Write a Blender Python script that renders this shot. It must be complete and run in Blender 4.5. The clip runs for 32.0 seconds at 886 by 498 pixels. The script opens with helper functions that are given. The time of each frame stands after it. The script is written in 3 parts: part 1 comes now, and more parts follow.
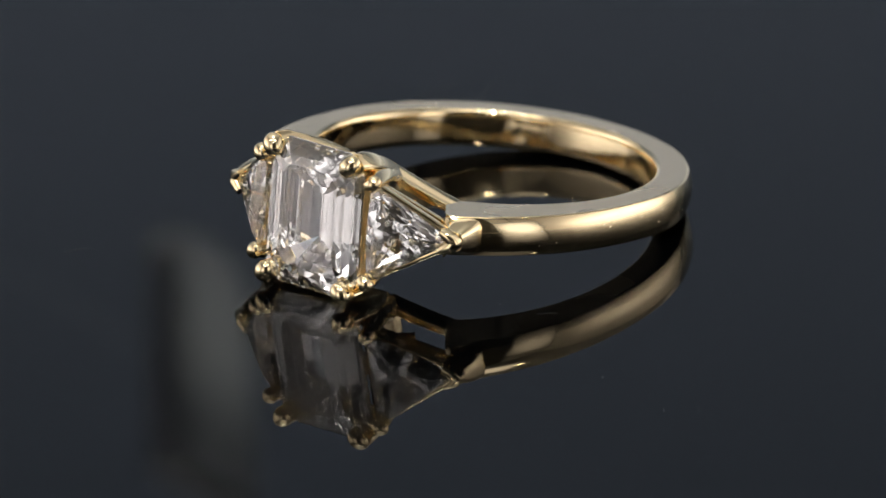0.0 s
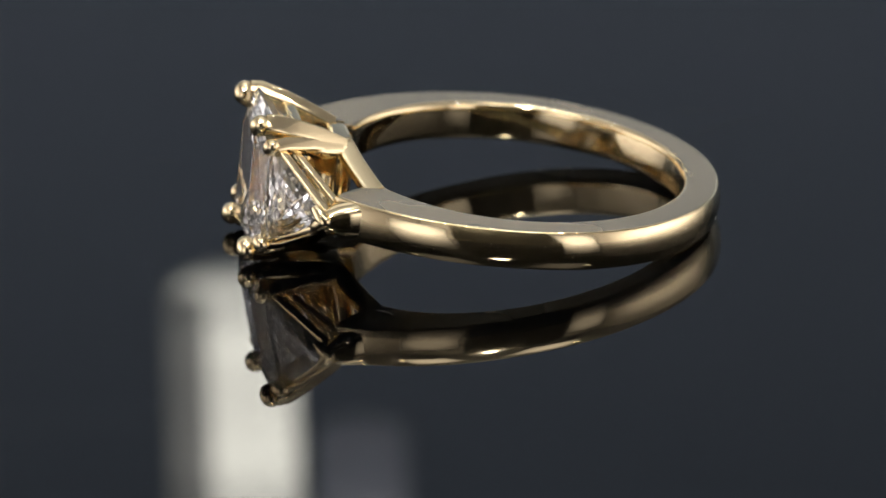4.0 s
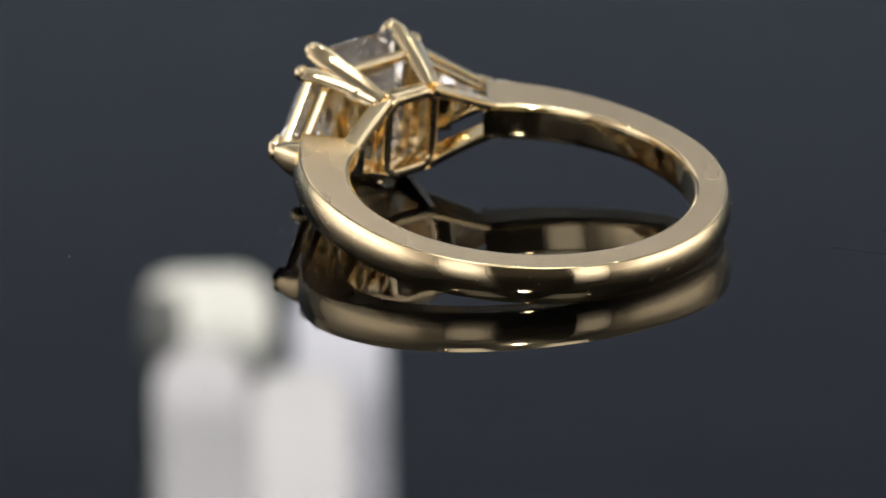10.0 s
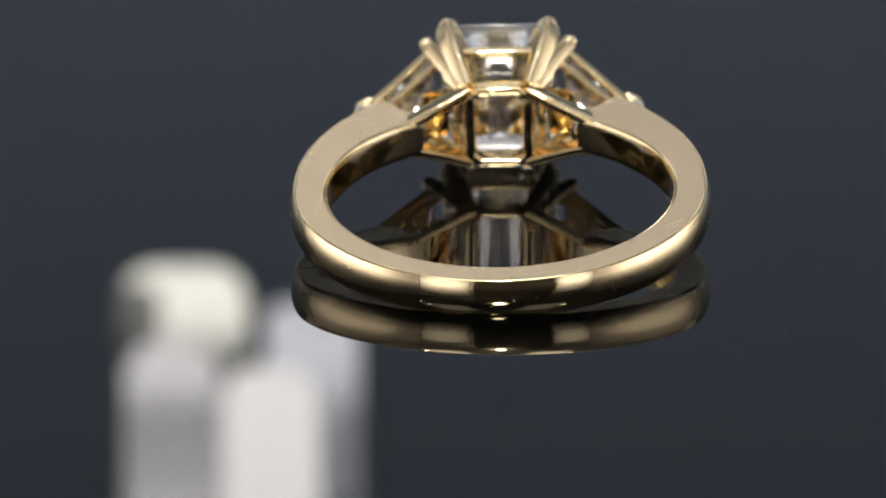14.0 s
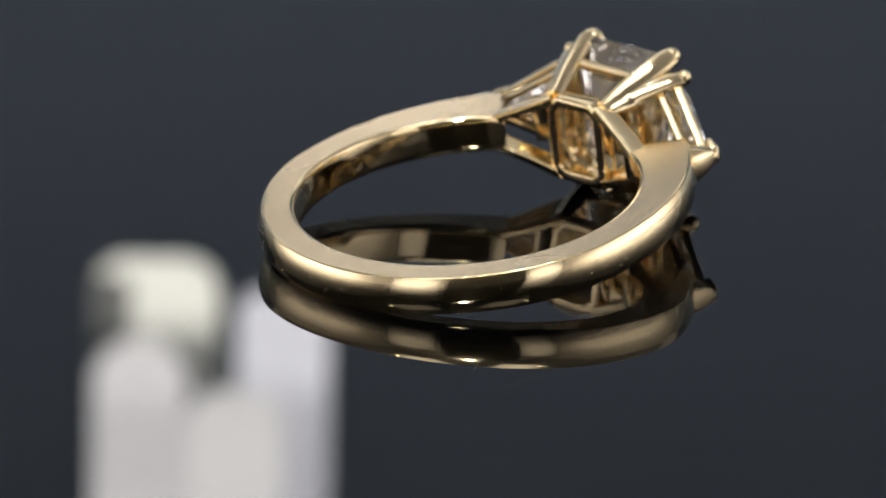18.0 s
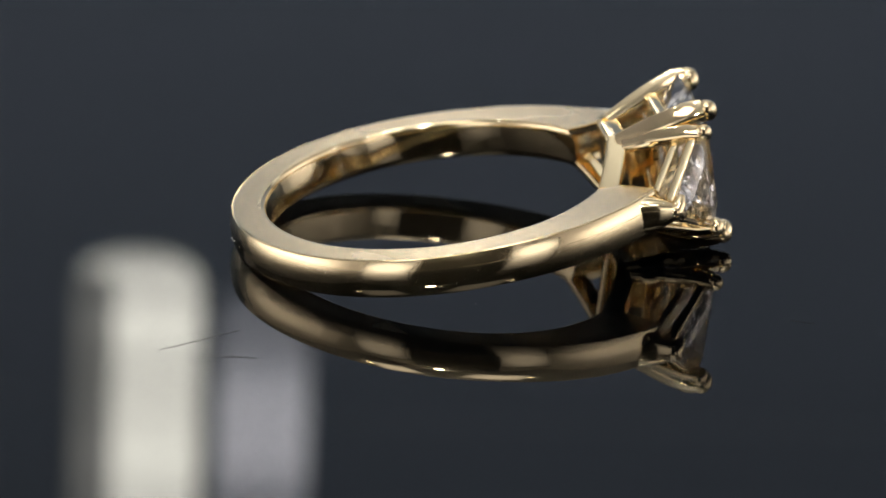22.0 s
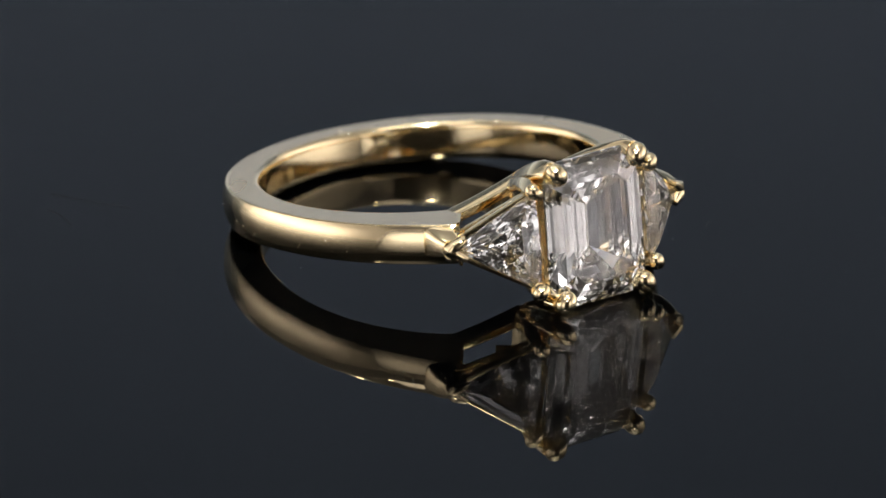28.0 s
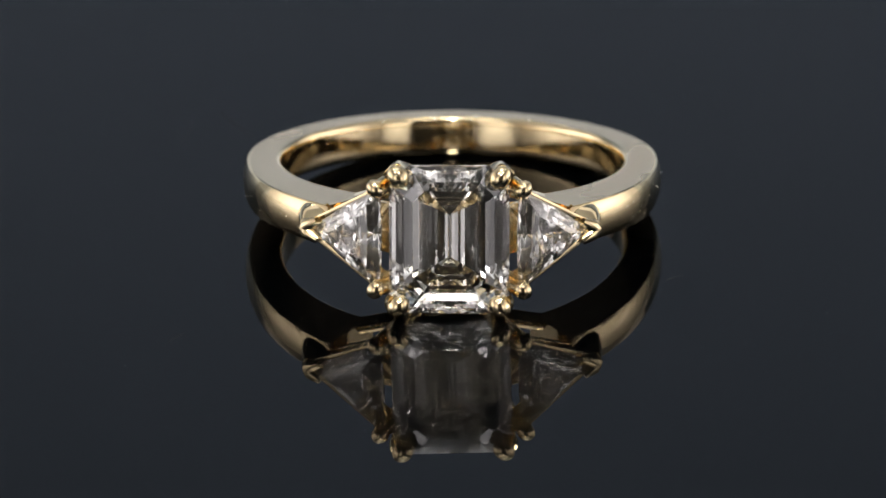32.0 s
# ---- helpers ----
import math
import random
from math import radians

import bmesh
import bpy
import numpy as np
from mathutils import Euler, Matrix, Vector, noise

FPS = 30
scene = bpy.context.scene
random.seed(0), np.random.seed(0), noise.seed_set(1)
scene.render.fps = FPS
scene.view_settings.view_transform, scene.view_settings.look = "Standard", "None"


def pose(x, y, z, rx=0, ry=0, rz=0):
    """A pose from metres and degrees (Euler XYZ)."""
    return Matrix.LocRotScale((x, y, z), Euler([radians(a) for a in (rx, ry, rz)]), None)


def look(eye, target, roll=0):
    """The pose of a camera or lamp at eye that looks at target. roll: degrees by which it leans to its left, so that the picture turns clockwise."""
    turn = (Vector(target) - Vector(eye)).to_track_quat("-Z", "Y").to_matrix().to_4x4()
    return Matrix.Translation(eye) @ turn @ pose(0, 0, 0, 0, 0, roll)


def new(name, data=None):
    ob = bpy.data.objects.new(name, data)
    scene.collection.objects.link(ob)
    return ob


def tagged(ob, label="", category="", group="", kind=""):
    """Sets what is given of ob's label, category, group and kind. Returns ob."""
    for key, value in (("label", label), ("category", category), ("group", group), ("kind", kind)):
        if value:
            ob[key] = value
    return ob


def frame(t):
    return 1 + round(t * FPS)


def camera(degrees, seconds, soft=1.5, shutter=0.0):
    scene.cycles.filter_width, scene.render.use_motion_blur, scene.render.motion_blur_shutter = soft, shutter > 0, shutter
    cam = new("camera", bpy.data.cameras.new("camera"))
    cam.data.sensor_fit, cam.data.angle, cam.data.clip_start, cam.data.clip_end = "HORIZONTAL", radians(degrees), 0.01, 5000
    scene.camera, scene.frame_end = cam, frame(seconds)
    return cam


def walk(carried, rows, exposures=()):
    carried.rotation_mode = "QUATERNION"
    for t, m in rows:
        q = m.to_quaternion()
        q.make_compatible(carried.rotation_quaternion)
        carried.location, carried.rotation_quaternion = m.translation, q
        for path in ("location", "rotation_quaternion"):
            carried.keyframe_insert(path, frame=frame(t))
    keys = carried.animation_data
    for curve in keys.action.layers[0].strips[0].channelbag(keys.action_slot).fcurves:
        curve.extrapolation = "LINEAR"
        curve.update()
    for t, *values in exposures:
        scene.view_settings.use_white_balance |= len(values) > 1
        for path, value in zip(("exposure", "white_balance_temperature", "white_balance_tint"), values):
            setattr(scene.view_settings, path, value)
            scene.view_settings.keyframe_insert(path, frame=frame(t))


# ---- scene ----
# The place: a gold three-stone ring lying on a slowly turning sheet of black
# acrylic in a small photo studio. Lengths of the ring are in millimetres (MM).
MM = 0.001
SPIN0, SPIN = -38.754, -10.1126         # turn of the table at the start, degrees, and per second
SPIN_FIT = [(0, -1.5), (2, -1.4), (3.5, -0.7), (7, 0), (11, -0.5), (13, -0.2), (17, 0.7), (21, 0.6), (25, -0.2), (29, -0.3), (31, -0.1), (31.85, 0)]  # turn offsets in degrees, fitted to the camera's view

# ---- camera ----
cam = camera(6.37, 32.0)
EYE = Vector((0.0, -0.37589, 0.14061))
cam.data.dof.use_dof = True
cam.data.dof.focus_distance = 0.392
cam.data.dof.aperture_fstop = 60.0
CAM = look(EYE, (-0.001689, -0.001529, -0.000277), -0.681)
walk(cam, [(0, CAM), (32, CAM)])

# ---- world, lamps and exposure ----
world = bpy.data.worlds.new("world")
scene.world = world
world.use_nodes = True
world.node_tree.nodes["Background"].inputs["Color"].default_value = (0.5, 0.52, 0.56, 1)
world.node_tree.nodes["Background"].inputs["Strength"].default_value = 0.05
scene.view_settings.exposure = 0.0
scene.cycles.max_bounces, scene.cycles.transmission_bounces, scene.cycles.glossy_bounces = 32, 28, 12   # cut stones need many


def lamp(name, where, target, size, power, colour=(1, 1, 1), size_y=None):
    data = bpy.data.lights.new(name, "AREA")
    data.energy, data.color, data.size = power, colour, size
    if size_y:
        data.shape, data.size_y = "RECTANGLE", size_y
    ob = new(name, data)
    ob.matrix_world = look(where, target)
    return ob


# ---- materials ----
def material(name, colour, rough=0.5, metal=0.0, ior=1.5, coat=0.0):
    m = bpy.data.materials.new(name)
    m.use_nodes = True
    b = m.node_tree.nodes["Principled BSDF"]
    b.inputs["Base Color"].default_value = (*colour, 1)
    b.inputs["Roughness"].default_value = rough
    b.inputs["Metallic"].default_value = metal
    b.inputs["IOR"].default_value = ior
    b.inputs["Coat Weight"].default_value = coat
    return m


def ramp_noise(m, scale, lo, hi, socket, detail=4.0, coords="Object"):
    """Drives a socket of the principled shader with noise between lo and hi."""
    t = m.node_tree
    b = t.nodes["Principled BSDF"]
    co = t.nodes.new("ShaderNodeTexCoord")
    n = t.nodes.new("ShaderNodeTexNoise")
    n.inputs["Scale"].default_value, n.inputs["Detail"].default_value = scale, detail
    r = t.nodes.new("ShaderNodeMapRange")
    r.inputs["From Min"].default_value, r.inputs["From Max"].default_value = 0.3, 0.7
    r.inputs["To Min"].default_value, r.inputs["To Max"].default_value = lo, hi
    t.links.new(co.outputs[coords], n.inputs["Vector"])
    t.links.new(n.outputs["Fac"], r.inputs["Value"])
    t.links.new(r.outputs["Result"], b.inputs[socket])
    return n


def bump_noise(m, scale, strength, distance, detail=3.0):
    t = m.node_tree
    co = t.nodes.new("ShaderNodeTexCoord")
    n = t.nodes.new("ShaderNodeTexNoise")
    n.inputs["Scale"].default_value, n.inputs["Detail"].default_value = scale, detail
    b = t.nodes.new("ShaderNodeBump")
    b.inputs["Strength"].default_value, b.inputs["Distance"].default_value = strength, distance
    t.links.new(co.outputs["Object"], n.inputs["Vector"])
    t.links.new(n.outputs["Fac"], b.inputs["Height"])
    t.links.new(b.outputs["Normal"], t.nodes["Principled BSDF"].inputs["Normal"])


GOLD = material("polished_gold", (0.88, 0.719, 0.43), 0.06, 1.0)
ramp_noise(GOLD, 900, 0.05, 0.12, "Roughness")
bump_noise(GOLD, 1500, 0.10, 0.00003, 7.0)
SATIN = material("satin_gold", (0.755, 0.615, 0.405), 0.28, 1.0)
ramp_noise(SATIN, 160, 0.22, 0.29, "Roughness", 2.0)
ACRYLIC = material("black_acrylic", (0.0004, 0.0005, 0.0006), 0.0, 0.0, 1.30)
PAINT = material("grey_paint", (0.675, 0.645, 0.635), 0.8)
ramp_noise(PAINT, 3, 0.7, 0.9, "Roughness")
CEILING = material("ceiling_paint", (0.36, 0.36, 0.37), 0.9)
FLOORING = material("floor_vinyl", (0.12, 0.11, 0.10), 0.6)
SLATE = material("slate_lacquer", (0.33, 0.355, 0.39), 0.7)
BLACKMETAL = material("black_metal", (0.02, 0.02, 0.02), 0.45, 0.0)
DESK = material("desk_laminate", (0.05, 0.05, 0.055), 0.5)


def diamond_material():
    m = bpy.data.materials.new("diamond")
    m.use_nodes = True
    t = m.node_tree
    t.nodes.clear()
    out = t.nodes.new("ShaderNodeOutputMaterial")
    g = t.nodes.new("ShaderNodeBsdfGlass")
    g.inputs["IOR"].default_value = 2.417
    g.inputs["Roughness"].default_value = 0.0
    g.inputs["Color"].default_value = (1.0, 0.998, 0.988, 1)
    t.links.new(g.outputs["BSDF"], out.inputs["Surface"])
    return m


DIAMOND = diamond_material()


def glow(name, colour, strength, edge=1.0):
    """A glowing diffuser; edge: how bright its rim is against its middle."""
    m = bpy.data.materials.new(name)
    m.use_nodes = True
    t = m.node_tree
    t.nodes.clear()
    out = t.nodes.new("ShaderNodeOutputMaterial")
    e = t.nodes.new("ShaderNodeEmission")
    e.inputs["Color"].default_value = (*colour, 1)
    e.inputs["Strength"].default_value = strength
    if edge < 1:
        co = t.nodes.new("ShaderNodeTexCoord")
        off = t.nodes.new("ShaderNodeVectorMath")
        off.operation = "SUBTRACT"
        off.inputs[1].default_value = (0.5, 0.5, 0.5)
        ln = t.nodes.new("ShaderNodeVectorMath")
        ln.operation = "LENGTH"
        r = t.nodes.new("ShaderNodeMapRange")
        r.interpolation_type = "SMOOTHERSTEP"
        r.inputs["From Min"].default_value, r.inputs["From Max"].default_value = 0.50, 0.80
        r.inputs["To Min"].default_value, r.inputs["To Max"].default_value = strength, strength * edge
        t.links.new(co.outputs["Generated"], off.inputs[0])
        t.links.new(off.outputs["Vector"], ln.inputs[0])
        t.links.new(ln.outputs["Value"], r.inputs["Value"])
        t.links.new(r.outputs["Result"], e.inputs["Strength"])
    t.links.new(e.outputs["Emission"], out.inputs["Surface"])
    return m


GLOW_BACK = glow("diffuser_warm", (1.0, 0.975, 0.86), 7.6)
GLOW_BACK2 = glow("diffuser_cool", (0.97, 0.95, 1.0), 6.4)
GLOW_BRIGHT = glow("diffuser_white", (1.0, 0.965, 0.94), 6.8)
GLOW_DULL = glow("diffuser_dull", (1.0, 0.96, 0.95), 6.0)
GLOW_NECK = glow("diffuser_weak", (1.0, 0.99, 0.92), 1.3)
GLOW_FRONT = glow("diffuser_front", (1.0, 0.953, 0.980), 1.62, 0.35)
GLOW_TOP = glow("diffuser_top", (1.0, 0.953, 0.980), 4.6, 0.5)
GLOW_SPOT = glow("bulb_spot", (1.0, 0.94, 0.78), 240.0)
GLOW_BULB = glow("bulb_main", (1.0, 0.97, 0.9), 700.0)


# ---- mesh helpers ----
def mesh_ob(name, bm, mat, parent=None, label="", smooth=False):
    bmesh.ops.recalc_face_normals(bm, faces=bm.faces)
    me = bpy.data.meshes.new(name)
    bm.to_mesh(me)
    bm.free()
    me.materials.append(mat)
    if smooth:
        for p in me.polygons:
            p.use_smooth = True
        me.set_sharp_from_angle(angle=radians(35))
    ob = new(name, me)
    if parent:
        ob.parent = parent
    return tagged(ob, label) if label else ob


def part(name, bm, mat, parent, label="", smooth=True):
    return mesh_ob(name, bm, mat, parent, label, smooth)


def thing(name, label, category, group="", kind=""):
    ob = new(name)
    ob.empty_display_size = 0.005
    return tagged(ob, label, category, group, kind)


def box(bm, lo, hi, bevel=0.0):
    m = Matrix.Translation((Vector(lo) + Vector(hi)) / 2) @ Matrix.Diagonal((*(Vector(hi) - Vector(lo)), 1))
    r = bmesh.ops.create_cube(bm, size=1, matrix=m)
    if bevel:
        edges = list({e for v in r["verts"] for e in v.link_edges})
        bmesh.ops.bevel(bm, geom=edges, offset=bevel, segments=2, affect="EDGES", profile=0.5)


def ball(bm, centre, radius, squash=(1, 1, 1), seg=20, axis=None):
    m = Matrix.Translation(Vector(centre) * MM)
    if axis is not None:
        m = m @ Vector(axis).to_track_quat("Z", "Y").to_matrix().to_4x4()
    m = m @ Matrix.Diagonal((radius * MM * squash[0], radius * MM * squash[1], radius * MM * squash[2], 1))
    bmesh.ops.create_uvsphere(bm, u_segments=seg, v_segments=seg // 2 + 2, radius=1, matrix=m)


def tube(bm, points, radii, seg=14, up=(0, 0, 1), flat=1.0, closed=False, power=2.0):
    """Sweeps a rounded section along points (mm). flat: thickness across 'up' over the width; power: 2 is an ellipse, more is boxier."""
    points = [Vector(p) for p in points]
    n = len(points)
    if isinstance(radii, (int, float)):
        radii = [radii] * n
    rings = []
    for i, p in enumerate(points):
        if closed:
            d = points[(i + 1) % n] - points[i - 1]
        else:
            d = points[min(i + 1, n - 1)] - points[max(i - 1, 0)]
        d.normalize()
        a = d.cross(Vector(up)).normalized()
        b = a.cross(d).normalized()
        ring = []
        for k in range(seg):
            t = 2 * math.pi * k / seg
            c, s = math.cos(t), math.sin(t)
            cx = math.copysign(abs(c) ** (2 / power), c)
            sx = math.copysign(abs(s) ** (2 / power), s)
            ring.append(bm.verts.new((p + radii[i] * (a * cx + b * sx * flat)) * MM))
        rings.append(ring)
    m = n if closed else n - 1
    for i in range(m):
        r0, r1 = rings[i], rings[(i + 1) % n]
        for k in range(seg):
            bm.faces.new((r0[k], r0[(k + 1) % seg], r1[(k + 1) % seg], r1[k]))
    if not closed:
        bm.faces.new(rings[0][::-1])
        bm.faces.new(rings[-1])


def bezier(a, b, c, n=10):
    a, b, c = Vector(a), Vector(b), Vector(c)
    return [(1 - t) ** 2 * a + 2 * t * (1 - t) * b + t * t * c for t in (i / n for i in range(n + 1))]


# ---- the room ----
def slab(name, lo, hi, mat, label):
    bm = bmesh.new()
    box(bm, lo, hi)
    return tagged(mesh_ob(name, bm, mat), label, "room", kind="structure")


TOP = -0.010         # height of the desk under the turntable
FLOOR_Z = TOP - 0.75
slab("floor", (-2.2, -2.2, FLOOR_Z - 0.05), (2.2, 2.2, FLOOR_Z), FLOORING, "dark vinyl floor of the photo room")
slab("ceiling", (-2.2, -2.2, FLOOR_Z + 2.5), (2.2, 2.2, FLOOR_Z + 2.55), CEILING, "grey painted ceiling of the room")
slab("wall_north", (-2.2, 2.0, FLOOR_Z), (2.2, 2.2, FLOOR_Z + 2.5), PAINT, "pale grey painted wall behind the table")
slab("wall_south", (-2.2, -2.2, FLOOR_Z), (2.2, -2.0, FLOOR_Z + 2.5), PAINT, "pale grey painted wall behind the camera")
slab("wall_east", (2.0, -2.0, FLOOR_Z), (2.2, 2.0, FLOOR_Z + 2.5), PAINT, "pale grey painted side wall")
slab("wall_west", (-2.2, -2.0, FLOOR_Z), (-2.0, 2.0, FLOOR_Z + 2.5), PAINT, "pale grey painted side wall")

# added unseen backdrop: mirrored light falloff painted, pale grey foot to nearly black head
GRADED = material("painted_falloff", (0.2, 0.2, 0.22), 0.85)
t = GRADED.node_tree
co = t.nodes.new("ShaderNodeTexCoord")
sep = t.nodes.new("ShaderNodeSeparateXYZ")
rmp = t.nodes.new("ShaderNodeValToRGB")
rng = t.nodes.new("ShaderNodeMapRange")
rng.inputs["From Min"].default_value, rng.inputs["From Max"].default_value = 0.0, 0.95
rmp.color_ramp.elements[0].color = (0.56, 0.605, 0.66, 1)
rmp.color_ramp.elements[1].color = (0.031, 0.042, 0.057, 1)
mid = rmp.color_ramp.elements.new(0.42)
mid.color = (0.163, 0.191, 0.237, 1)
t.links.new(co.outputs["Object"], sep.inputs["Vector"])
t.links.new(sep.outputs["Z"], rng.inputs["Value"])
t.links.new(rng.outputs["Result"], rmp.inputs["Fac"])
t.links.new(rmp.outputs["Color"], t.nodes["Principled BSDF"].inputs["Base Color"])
backdrop = thing("backdrop", "added grey backdrop, painted darker upward for the light in the reflection", "backdrop", kind="structure")
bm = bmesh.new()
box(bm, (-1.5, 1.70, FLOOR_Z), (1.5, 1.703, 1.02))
part("falloff_sheet", bm, GRADED, backdrop, smooth=False)
bm = bmesh.new()
bmesh.ops.create_cone(bm, cap_ends=True, segments=24, radius1=0.03, radius2=0.03, depth=4.0, matrix=Matrix.Translation((0, 1.72, 1.04)) @ pose(0, 0, 0, 0, 90, 0))
part("roller", bm, BLACKMETAL, backdrop)

# ---- desk and turntable ----
desk = thing("desk", "dark laminate desk carrying the turntable", "desk")
bm = bmesh.new()
box(bm, (-0.6, -0.38, TOP - 0.03), (0.6, 0.5, TOP), 0.002)
part("desktop", bm, DESK, desk)
for sx in (-0.56, 0.56):
    for sy in (-0.34, 0.46):
        bm = bmesh.new()
        box(bm, (sx - 0.02, sy - 0.02, FLOOR_Z), (sx + 0.02, sy + 0.02, TOP - 0.03), 0.002)
        part("leg", bm, BLACKMETAL, desk)

turntable = thing("turntable", "round turntable with a glossy black acrylic sheet on top", "turntable")
bm = bmesh.new()
bmesh.ops.create_cone(bm, cap_ends=True, segments=128, radius1=0.15, radius2=0.15, depth=0.004, matrix=Matrix.Translation((0, 0, -0.002)))
part("acrylic_sheet", bm, ACRYLIC, turntable, smooth=False)
bm = bmesh.new()
bmesh.ops.create_cone(bm, cap_ends=True, segments=64, radius1=0.10, radius2=0.10, depth=0.0045, matrix=Matrix.Translation((0, 0, -0.0065)))
part("base", bm, BLACKMETAL, turntable, smooth=False)

LINT = material("lint", (0.02, 0.02, 0.02), 0.8)
SPECK = material("dust", (0.25, 0.24, 0.23), 0.9)
for pts in ([(-13.68, 17.81), (-12.93, 15.91), (-11.64, 13.63)], [(-15.13, 16.21), (-14.86, 14.84), (-15.49, 13.38)], [(-14.9, -14.4), (-14.6, -13.6), (-14.2, -13.2)], [(9.5, -6.7), (9.8, -6.2), (10.3, -6.1)]):
    bm = bmesh.new()
    tube(bm, bezier(*[(x, y, 0.012) for x, y in pts]), 0.010, seg=6, up=(0, 0, 1))
    part("fibre", bm, LINT, turntable, "hair-fine dark fibre")
rnd = random.Random(4)
for k in range(14):
    a, r = rnd.uniform(0, 6.283), rnd.uniform(8, 30)
    bm = bmesh.new()
    ball(bm, (r * math.cos(a), r * math.sin(a), 0.008), rnd.uniform(0.012, 0.022), (1.3, 0.8, 0.7), 6)
    part("dust_speck", bm, SPECK, turntable)

# ---- the ring ----
HX, HZ = 0.06, -0.25          # the head's centre in the band's plane, across and along the finger
ring = thing("ring", "yellow gold three-stone ring lying on its side on black acrylic", "ring")
RI = 8.62
END = 27.0                    # degrees from the head at which the band's inner side ends
ROOT = 35.5                   # degrees at which wires and prongs are rooted in the band


def outer(a):
    """Outer radius of the band at a degrees from the head."""
    t = max(0.0, min(1.0, (92 - a) / 62))
    return 10.56 + 1.44 * t * t * (1.6 - 0.6 * t)


def arc(cr, cz, rad, a0, a1, n):
    return [(cr + rad * math.cos(radians(a0 + (a1 - a0) * k / n)), cz + rad * math.sin(radians(a0 + (a1 - a0) * k / n))) for k in range(n + 1)]


FLATS = (15, 42)              # the points of a section after which its flat sides begin


def band_section(a):
    """Half round outside, flat sides, softened inner edges: points (radius, height), all the way round."""
    ro, w = outer(a), 0.97
    fi, fo = 0.22, 0.10
    sag = 0.25
    pts = [(RI + 0.04 * (z / w) ** 2, z) for z in [(-w + fi) + 2 * (w - fi) * k / 8 for k in range(9)]]
    pts += arc(RI + 0.035 + fi, w - fi, fi, 172, 90, 6)
    pts += arc(ro - sag - fo, w - fo, fo, 90, 32, 4)
    for k in range(1, 18):
        z = (w - 0.03) * math.cos(math.pi * k / 18)
        pts.append((ro - sag * abs(z / w) ** 2.2, z))
    pts += arc(ro - sag - fo, -w + fo, fo, -32, -90, 4)
    pts += arc(RI + 0.035 + fi, -w + fi, fi, 270, 188, 6)
    return [(r, z if z > 0 else z * 1.06) for r, z in pts]      # the lower half is a little deeper


def lean(y):
    """The band lies a little lower at the head than at the back."""
    return HZ * max(0.0, min(1.0, (10.5 - y) / 21.5))


def build_shank():
    bm = bmesh.new()
    rings = []
    n = 150
    for i in range(n + 1):
        a = END + (360 - 2 * END) * i / n
        fold = a if a <= 180 else 360 - a
        near = max(0.0, 1 - (fold - END) / 24) ** 2
        ring_verts = []
        for r, z in band_section(fold):      # the inner side reaches further towards the head
            t = radians(a + (1 if a <= 180 else -1) * 3.6 * near * (r - RI) / 3.4)
            d = Vector((math.sin(t), -math.cos(t), 0))
            ring_verts.append(bm.verts.new((d * r + Vector((0, 0, z + lean(d.y * r)))) * MM))
        rings.append(ring_verts)
    k = len(rings[0])
    for i in range(n):
        for j in range(k):
            f = bm.faces.new((rings[i][j], rings[i][(j + 1) % k], rings[i + 1][(j + 1) % k], rings[i + 1][j]))
            f.material_index = 1 if j in FLATS else 0      # the flat sides are a little duller, and darkened to hold down bright reflections
    caps = [bm.faces.new(rings[0][::-1]), bm.faces.new(rings[-1])]
    edges = list({e for f in caps for e in f.edges})
    bmesh.ops.bevel(bm, geom=edges, offset=0.16 * MM, segments=3, affect="EDGES")
    ob = part("shank", bm, GOLD, ring)
    ob.data.materials.append(SATIN)
    for p in ob.data.polygons:
        if p.material_index:
            p.use_smooth = False
    return ob


build_shank()


# emerald-cut stone: steps of eight-sided outlines, along -y
def octagon(hx, hz, c):
    return [(hx - c, hz), (hx, hz - c), (hx, -hz + c), (hx - c, -hz), (-hx + c, -hz), (-hx, -hz + c), (-hx, hz - c), (-hx + c, hz)]


GIRDLE = 13.10
SX, SZ, SC = 2.95, 3.72, 0.95


